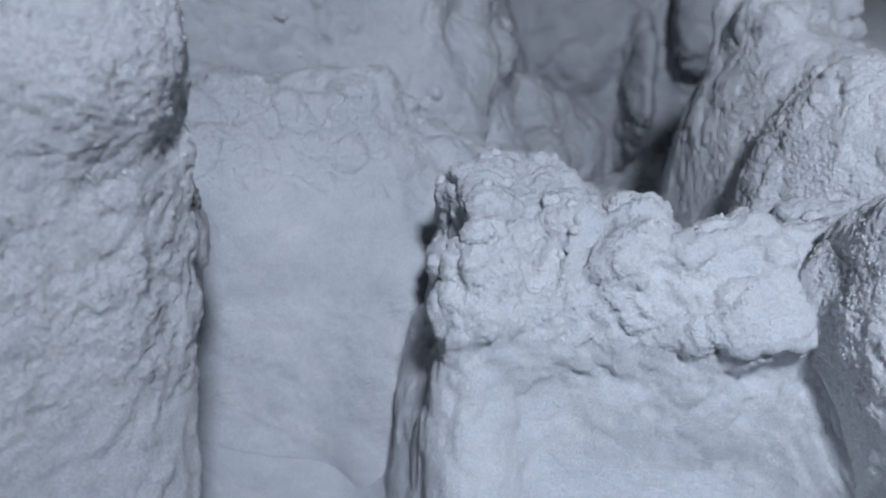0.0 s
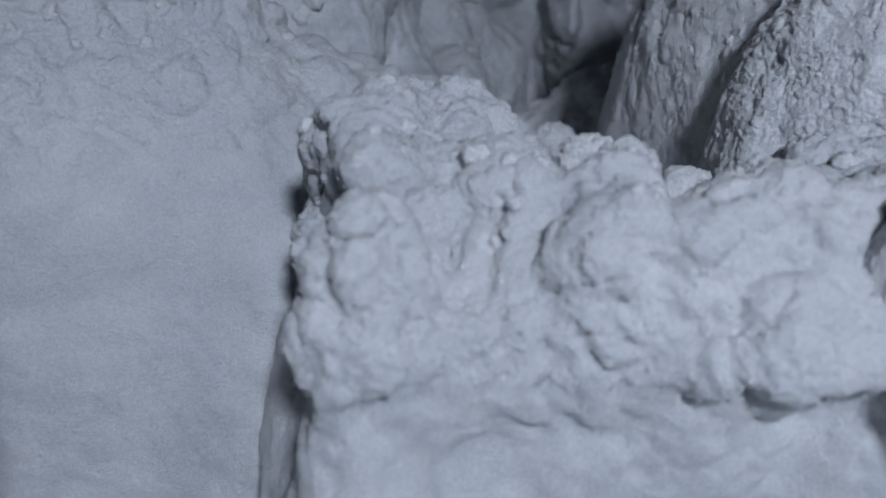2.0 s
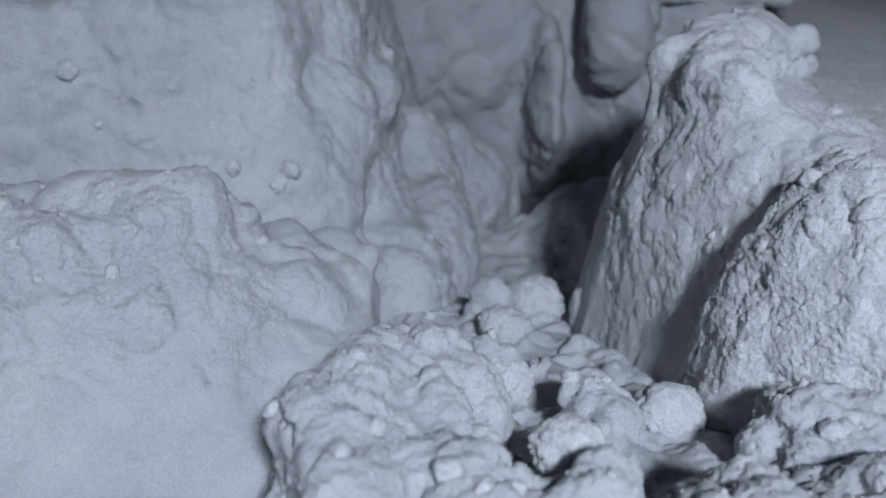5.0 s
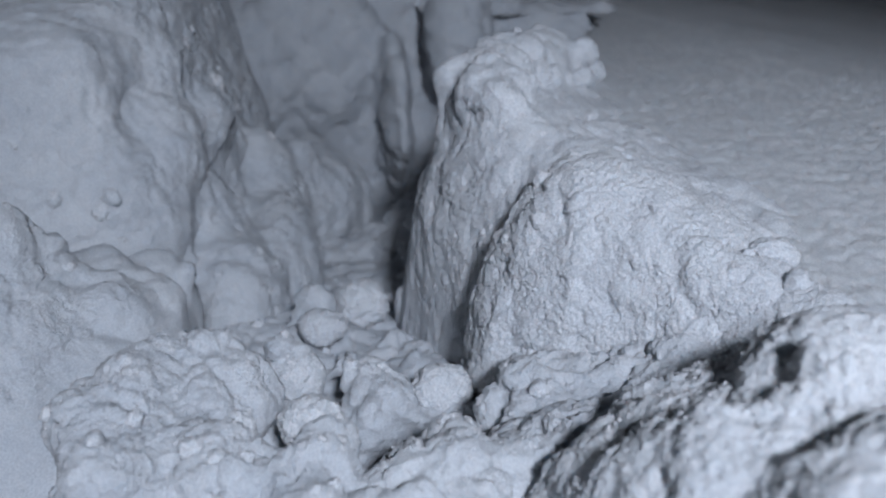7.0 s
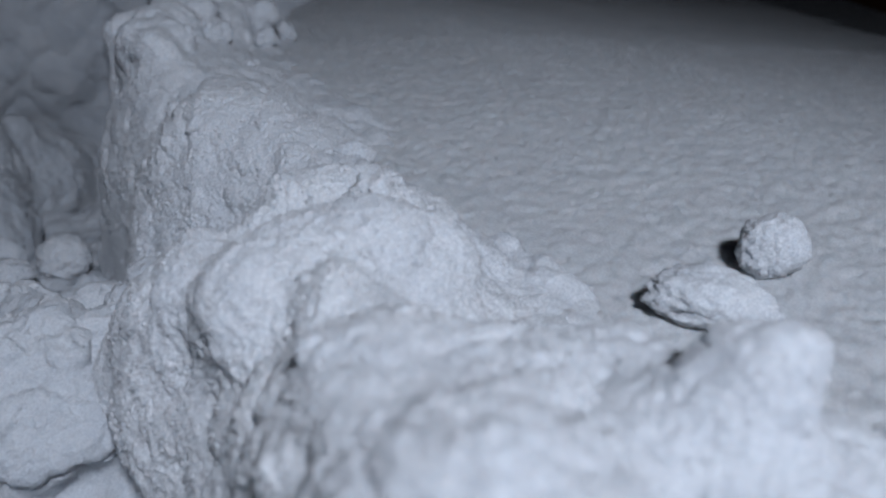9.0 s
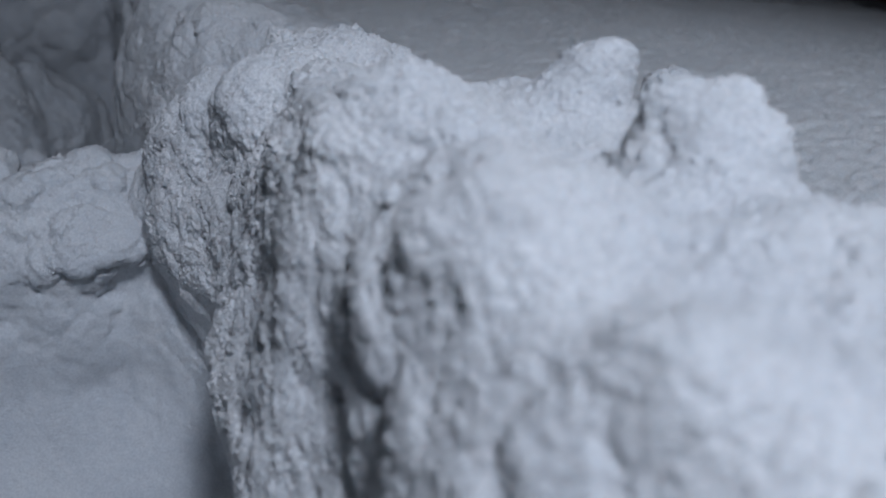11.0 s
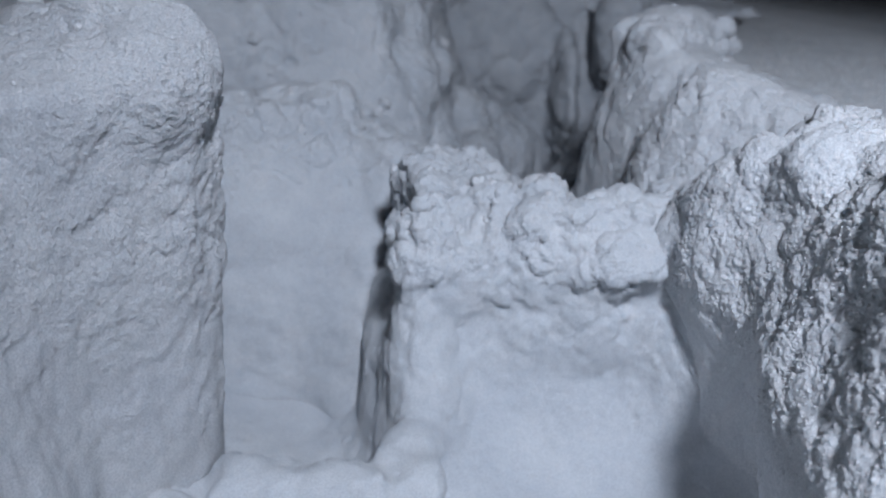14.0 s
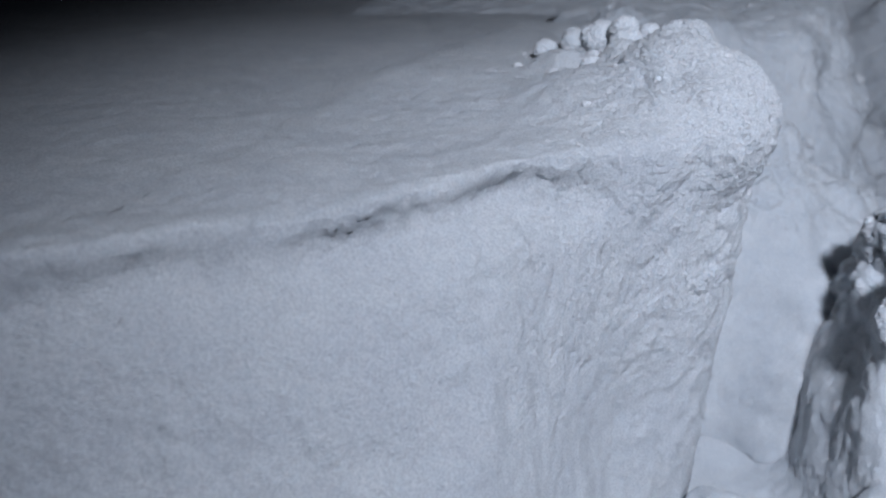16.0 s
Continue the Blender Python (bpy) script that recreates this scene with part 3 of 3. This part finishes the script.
    for c, r in (((0.42, 0.765, 0.475), (0.075, 0.055, 0.060)), ((0.50, 0.745, 0.485), (0.075, 0.055, 0.065)), ((0.57, 0.735, 0.505), (0.06, 0.045, 0.065)),
                 ((0.05, 0.78, 0.50), (0.034, 0.04, 0.052)), ((0.145, 0.785, 0.485), (0.032, 0.035, 0.042)), ((0.21, 0.785, 0.480), (0.028, 0.03, 0.042)), ((0.30, 0.765, 0.475), (0.048, 0.05, 0.046)),
                 ((0.125, 0.715, 0.425), (0.034, 0.030, 0.050)), ((0.195, 0.715, 0.435), (0.030, 0.030, 0.055)), ((0.375, 0.728, 0.440), (0.042, 0.036, 0.055)), ((0.10, 0.84, 0.475), (0.03, 0.035, 0.03)), ((0.45, 0.87, 0.420), (0.09, 0.10, 0.075)), ((0.53, 0.84, 0.455), (0.08, 0.08, 0.075)),
                 ((0.076, 0.772, 0.478), (0.030, 0.034, 0.034)), ((0.205, 0.765, 0.480), (0.032, 0.034, 0.036)), ((0.278, 0.760, 0.478), (0.027, 0.032, 0.032)), ((0.355, 0.755, 0.472), (0.036, 0.034, 0.034)), ((0.405, 0.705, 0.405), (0.048, 0.034, 0.034)), ((0.315, 0.708, 0.438), (0.060, 0.034, 0.020))):
        d = blend(d, g.ball(c, r), 0.022)
    up = np.clip((g.z - 0.40 + 0.3 * np.clip(g.y - 0.8, 0, 1)) / 0.06, 0.0, 1)
    d = d + 0.012 * g.noise(0.09) + 0.005 * g.noise(0.045) - up * (0.012 * g.billow(0.055) + 0.003 * g.noise(0.028))
    return snow_mass("snow_ledge", g, d, PACKED_DIM, "packed snow ledge rising from the trench floor, crumbly crest", "snow ledge", crumbs_where=lambda p, n: np.clip((p[:, 2] - 0.36) / 0.10, 0, 1) * (p[:, 1] < 1.05), crumbs=14000, steps=((0.016, 0.0012), (0.006, 0.0007)),
                     layers=((0.050, 0.026), (0.022, 0.012)), shift=(0.022, -0.008, -0.008), flutes=0.0018,
                     where=lambda p, n: np.clip((p[:, 2] - 0.26 + 0.3 * np.clip(p[:, 1] - 0.8, 0, 1)) / 0.18, 0.15, 1),
                     grain=lambda p, n: 0.75 * np.clip((p[:, 2] - 0.30 + 0.35 * np.clip(p[:, 1] - 0.8, 0, 1) + 0.14 * np.clip((0.58 - p[:, 1]) / 0.05, 0, 1)) / 0.16, 0, 1) * np.clip((1.25 - p[:, 1]) / 0.2, 0, 1),
                     fine=lambda p: ((p[:, 2] > 0.12) & (p[:, 1] > 0.3) & (p[:, 1] < 1.45) & (p[:, 0] > -0.3)))


def clod_meshes():
    """A few rough clods of unit size, shared by all the clods caught in the banks."""
    out = []
    for k in range(5):
        bm = bmesh.new()
        bmesh.ops.create_icosphere(bm, subdivisions=3, radius=1)
        v, f = np.array([w.co for w in bm.verts]), np.array([[w.index for w in q.verts] for q in bm.faces])
        bm.free()
        u = v + 3.1 * k
        h = 1 + 0.40 * (puffs(u, 0.9, 1) - 0.4) + 0.22 * (puffs(u, 0.4, 2) - 0.35) + 0.10 * speckle(u, 0.14) + 0.05 * speckle(u, 0.07)
        out.append(mesh_of("clod", v * h[:, None], f, LOOSE))
    return out


CLODS = clod_meshes()


def stud(bank, count, low, high, up, small, large, seed):
    """Clods caught in a bank's loose surface inside a box; up: least upward lean of the surface that holds them."""
    me, rng = bank.data, np.random.default_rng(seed)
    p, n = np.empty(3 * len(me.vertices), np.float32), np.empty(3 * len(me.vertices), np.float32)
    me.vertices.foreach_get("co", p)
    me.vertices.foreach_get("normal", n)
    p, n = p.reshape(-1, 3), n.reshape(-1, 3)
    seats = np.flatnonzero((p > low).all(1) & (p < high).all(1) & (n[:, 2] > up))
    for i in rng.choice(seats, count, replace=False):
        r = small + (large - small) * rng.random() ** 2.5
        ob = new("clod", CLODS[rng.integers(len(CLODS))])
        ob.parent = bank
        turn = pose(*(p[i] + n[i] * r * rng.uniform(-0.7, -0.1)), *rng.uniform(0, 360, 3))
        ob.matrix_basis = turn @ Matrix.Diagonal((*(r * rng.uniform(0.75, 1.15, 3)), 1))


bank = right_bank()
stud(bank, 40, (0.36, -0.1, 0.58), (0.60, 0.75, 0.75), 0.25, 0.003, 0.009, 1)
stud(bank, 34, (0.40, 0.75, 0.50), (0.75, 1.65, 0.75), 0.2, 0.006, 0.020, 2)
stud(bank, 16, (0.5, 1.6, 0.55), (1.0, 2.2, 0.8), 0.3, 0.01, 0.03, 3)
bank = left_bank()
stud(bank, 14, (-0.34, 0.44, 0.69), (-0.12, 0.72, 0.82), 0.1, 0.002, 0.006, 4)
stud(bank, 8, (-0.36, 0.34, 0.66), (-0.20, 0.50, 0.73), 0.1, 0.002, 0.006, 5)
bank = buttress()
stud(bank, 20, (-0.25, 1.02, 0.50), (0.15, 1.3, 0.75), 0.3, 0.004, 0.009, 6)
bank = upper_tier()
stud(bank, 40, (-0.5, 1.3, 0.30), (0.42, 2.3, 0.8), 0.2, 0.006, 0.020, 7)
back_wall()
bank = ledge()
stud(bank, 46, (0.0, 0.70, 0.45), (0.48, 1.0, 0.62), 0.3, 0.003, 0.012, 8)
stud(bank, 36, (0.02, 1.0, 0.20), (0.33, 1.55, 0.5), 0.6, 0.005, 0.014, 9)


# ---- ground and open snow fields ----
def stretch(a, b, first, grow):
    out, s = [a], first
    while out[-1] < b:
        out.append(out[-1] + s)
        s *= grow
    return out


def sheet(name, xs, ys, level, wave, material, label, edge=None, shore=None):
    x, y = np.meshgrid(np.array(xs), np.array(ys), indexing="ij")
    p = np.stack([x.ravel(), y.ravel(), np.full(x.size, level)], 1)
    near = np.clip(6 - np.hypot(p[:, 0], p[:, 1]), 0, 1)
    p[:, 2] += wave * (near * (0.35 * speckle(p, 0.018) + 0.9 * (puffs(p + 0.37, 0.014, 2, 0.1) - 0.4) + 0.6 * speckle(p, 0.008) + 0.12 * speckle(p * (0.6, 1, 1), 0.05)) + 2.0 * speckle(p, 0.4))
    i = np.arange(x.size).reshape(x.shape)
    q = np.stack([i[:-1, :-1].ravel(), i[1:, :-1].ravel(), i[1:, 1:].ravel(), i[:-1, 1:].ravel()], 1)
    if edge:
        (ax, ay), (bx, by) = edge
        p[:, 2] -= 0.11 * np.clip(p[:, 0] - 1.2, 0, 2.5)
        out = (p[:, 0] - ax) * (by - ay) - (p[:, 1] - ay) * (bx - ax) > 0.02 * speckle(p, 0.3)
        q = q[~out[q].any(1)]
    if shore:
        ys, xs = zip(*shore)
        way = 1 if xs[0] > 0 else -1
        q = q[~(way * p[:, 0] < way * np.interp(p[:, 1], ys, xs))[q].any(1)]
    return tagged(new(name, mesh_of(name, p, q, material)), label, "snow", kind="structure")


coarse_right = list(np.arange(0.60, 1.5, 0.006)) + stretch(1.5, 40, 0.012, 1.08)
along = [-v for v in stretch(0.3, 30, 0.05, 1.15)][::-1] + list(np.arange(-0.28, 1.6, 0.006)) + stretch(1.6, 40, 0.012, 1.08)
# Right field takes the whitened crust, so it looks more brightly lit.
sheet("snow_field", coarse_right, along, 0.568, 0.004, CRUST_LIT, "level untouched snow field with a grainy crust", ((2.85, 1.55), (3.5, 2.7)),
      ((-9.0, 0.6), (0.70, 0.6), (0.76, 0.645), (0.86, 0.645), (0.94, 0.605), (1.42, 0.6), (1.5, 0.60), (1.68, 0.70), (1.84, 0.80), (2.05, 0.88), (2.25, 0.99), (2.36, 1.04), (2.40, 0.6)))
coarse_left = [-v for v in stretch(1.408, 40, 0.016, 1.08)][::-1] + list(np.arange(-1.40, -0.56, 0.008))
along_left = [-v for v in stretch(0.6, 30, 0.05, 1.15)][::-1] + list(np.arange(-0.58, 1.0, 0.008)) + stretch(1.0, 40, 0.015, 1.1)
sheet("snow_field", coarse_left, along_left, 0.716, 0.004, CRUST, "level snow field on top of the tall bank", None,
      ((-9.0, -8.0), (-0.36, -0.98), (-0.18, -0.78), (-0.04, -0.635), (0.02, -0.56), (9.0, -0.56)))
far = [-v for v in stretch(0.4, 60, 0.1, 1.25)][::-1] + list(np.arange(-0.35, 2.9, 0.05)) + stretch(2.9, 60, 0.1, 1.25)
sheet("ground", far, far, 0.02, 0.01, PACKED_DIM, "packed snow ground under the banks")


# ---- loose snow lumps ----
def lump(place, size, seed, label, turn=0.0, material=None, group="loose snow lumps", rough=0.10):
    """A clod of snow: a ball pressed out of round, with clots and grains on it. size: half extents; place: its centre."""
    bm = bmesh.new()
    bmesh.ops.create_icosphere(bm, subdivisions=5, radius=1)
    v = np.array([w.co for w in bm.verts])
    f = np.array([[w.index for w in q.verts] for q in bm.faces])
    bm.free()
    u = v + seed * 3.7
    r = 1 + rough * (1.5 * speckle(u, 0.9) + 0.8 * speckle(u, 0.4) + 0.9 * (puffs(u, 0.30, 2) - 0.35)) + 0.10 * (puffs(u, 0.26, 3, 0.1) - 0.4) + 0.07 * (puffs(u, 0.14, 4, 0.1) - 0.4)
    r = r + 0.03 * speckle(u + 9, 0.06)
    ob = new("snow_lump", mesh_of("snow_lump", v * r[:, None] * np.array(size), f, material or LOOSE))
    ob.matrix_world = pose(*place, 0, 0, turn)
    return tagged(ob, label, "snow lump", group)


ON_LEDGE = "rounded clod of snow lying on the ledge"
lump((0.318, 1.43, 0.272), (0.042, 0.042, 0.038), 1, "round snowball at the back of the ledge")
lump((0.388, 1.41, 0.262), (0.014, 0.030, 0.040), 2, "thin upright flake of snow by the wall", 20)
lump((0.212, 1.055, 0.394), (0.032, 0.032, 0.030), 3, ON_LEDGE)
lump((0.366, 1.005, 0.390), (0.034, 0.030, 0.026), 4, ON_LEDGE)
lump((0.25, 1.27, 0.327), (0.032, 0.030, 0.024), 5, ON_LEDGE)
lump((0.225, 0.832, 0.488), (0.026, 0.024, 0.026), 6, "pale clod of snow on the ledge's crest")
lump((0.165, 0.845, 0.480), (0.016, 0.016, 0.020), 7, "small clod of snow on the ledge's crest")
lump((0.888, 0.497, 0.590), (0.027, 0.027, 0.027), 8, "round snowball on the open snow field")
lump((0.785, 0.456, 0.584), (0.048, 0.030, 0.024), 9, "oblong block of snow on the open field", -50)
lump((0.655, 0.885, 0.578), (0.024, 0.020, 0.018), 10, "small clod at the edge of the field")
for k, (x, y, r) in enumerate(((0.50, 1.42, 0.028), (0.545, 1.49, 0.034), (0.600, 1.43, 0.030), (0.62, 1.55, 0.038), (0.66, 1.50, 0.020), (0.57, 1.59, 0.030), (0.68, 1.66, 0.046), (0.73, 1.73, 0.036), (0.71, 1.57, 0.024), (0.765, 1.66, 0.026), (0.60, 1.66, 0.024))):
    lump((x, y, 0.612 + 0.75 * r - 0.25 * max(x - 0.55, 0)), (r, 0.9 * r, 0.9 * r), 40 + k, "clod of snow heaped on the far rim", 37 * k, rough=0.20)
for k, (x, y, z, r) in enumerate(((-0.425, 0.793, 0.735, 0.017), (-0.389, 0.772, 0.733, 0.013), (-0.405, 0.890, 0.740, 0.019), (-0.350, 0.778, 0.755, 0.026), (-0.303, 0.716, 0.747, 0.029), (-0.313, 0.752, 0.768, 0.020),
                                  (-0.352, 0.745, 0.733, 0.012), (-0.332, 0.625, 0.737, 0.016), (-0.372, 0.601, 0.731, 0.010), (-0.463, 0.823, 0.724, 0.006), (-0.441, 0.700, 0.726, 0.007), (-0.280, 0.725, 0.770, 0.014))):
    lump((x, y, z), (r, r, 0.92 * r), 20 + k, "clod of snow in a heap on the tall bank", 41 * k)


# ---- crumbs ----
def scatter_crumbs():
    """Tiny uneven grains clinging to the loose snow."""
    rng = np.random.default_rng(3)
    oct_v = np.array([(1, 0, 0), (-1, 0, 0), (0, 1, 0), (0, -1, 0), (0, 0, 1), (0, 0, -1)], float)
    oct_f = np.array([(0, 2, 4), (2, 1, 4), (1, 3, 4), (3, 0, 4), (2, 0, 5), (1, 2, 5), (3, 1, 5), (0, 3, 5)])
    seat, up = (np.concatenate(q) for q in zip(*CRUMB_SEATS))
    size = 0.0006 + 0.0008 * rng.random(len(seat)) ** 2
    a, b = rng.uniform(0, 6.3, len(seat)), rng.uniform(0, 6.3, len(seat))
    ca, sa, cb, sb, o = np.cos(a), np.sin(a), np.cos(b), np.sin(b), np.zeros(len(seat))
    spin = np.stack([ca, -sa * cb, sa * sb, sa, ca * cb, -ca * sb, o, sb, cb], 1).reshape(-1, 3, 3)
    v = (oct_v[None] * rng.uniform(0.6, 1.5, (len(seat), 6, 1))) @ spin
    v = v * size[:, None, None] + (seat + up * (size * rng.uniform(-0.75, 0.25, len(seat)))[:, None])[:, None]
    f = oct_f[None] + 6 * np.arange(len(seat))[:, None, None]
    ob = new("snow_crumbs", mesh_of("snow_crumbs", v.reshape(-1, 3), f.reshape(-1, 3), GRAINS))
    return tagged(ob, "tiny crumbs and crystals of loose snow", "snow crumbs", kind="stuff")


scatter_crumbs()


# ---- timber wall beyond the field ----
def wood_material():
    m = bpy.data.materials.new("weathered_brown_wood")
    m.use_nodes = True
    n, l = m.node_tree.nodes, m.node_tree.links
    p = n["Principled BSDF"]
    co, mp, grain, ramp = n.new("ShaderNodeTexCoord"), n.new("ShaderNodeMapping"), n.new("ShaderNodeTexNoise"), n.new("ShaderNodeValToRGB")
    mp.inputs["Scale"].default_value = (1.2, 25, 25)
    grain.inputs["Scale"].default_value, grain.inputs["Detail"].default_value = 3, 6
    ramp.color_ramp.elements[0].color, ramp.color_ramp.elements[1].color = (0.10, 0.045, 0.02, 1), (0.28, 0.13, 0.06, 1)
    l.new(co.outputs["Object"], mp.inputs["Vector"])
    l.new(mp.outputs["Vector"], grain.inputs["Vector"])
    l.new(grain.outputs["Fac"], ramp.inputs["Fac"])
    l.new(ramp.outputs["Color"], p.inputs["Base Color"])
    p.inputs["Roughness"].default_value = 0.75
    return m


def timber_wall():
    wall = tagged(new("timber_wall"), "dark brown wall of weathered boards beyond the snow", "wooden wall")
    wall.matrix_world = pose(5.2, 3.2, 0.0, 0, 0, 60)
    wood = wood_material()
    bm = bmesh.new()
    bmesh.ops.create_cube(bm, size=1, matrix=Matrix.Diagonal((9.0, 0.035, 0.17, 1)))
    bmesh.ops.bevel(bm, geom=bm.edges[:], offset=0.006, segments=2, affect="EDGES")
    me = bpy.data.meshes.new("board")
    bm.to_mesh(me)
    bm.free()
    me.materials.append(wood)
    for k in range(12):
        board = new("board", me)
        board.parent = wall
        board.matrix_basis = pose(0.02 * math.sin(k * 2.1), 0.004 * math.sin(k * 5.3), 0.10 + 0.178 * k)
    return wall


timber_wall()
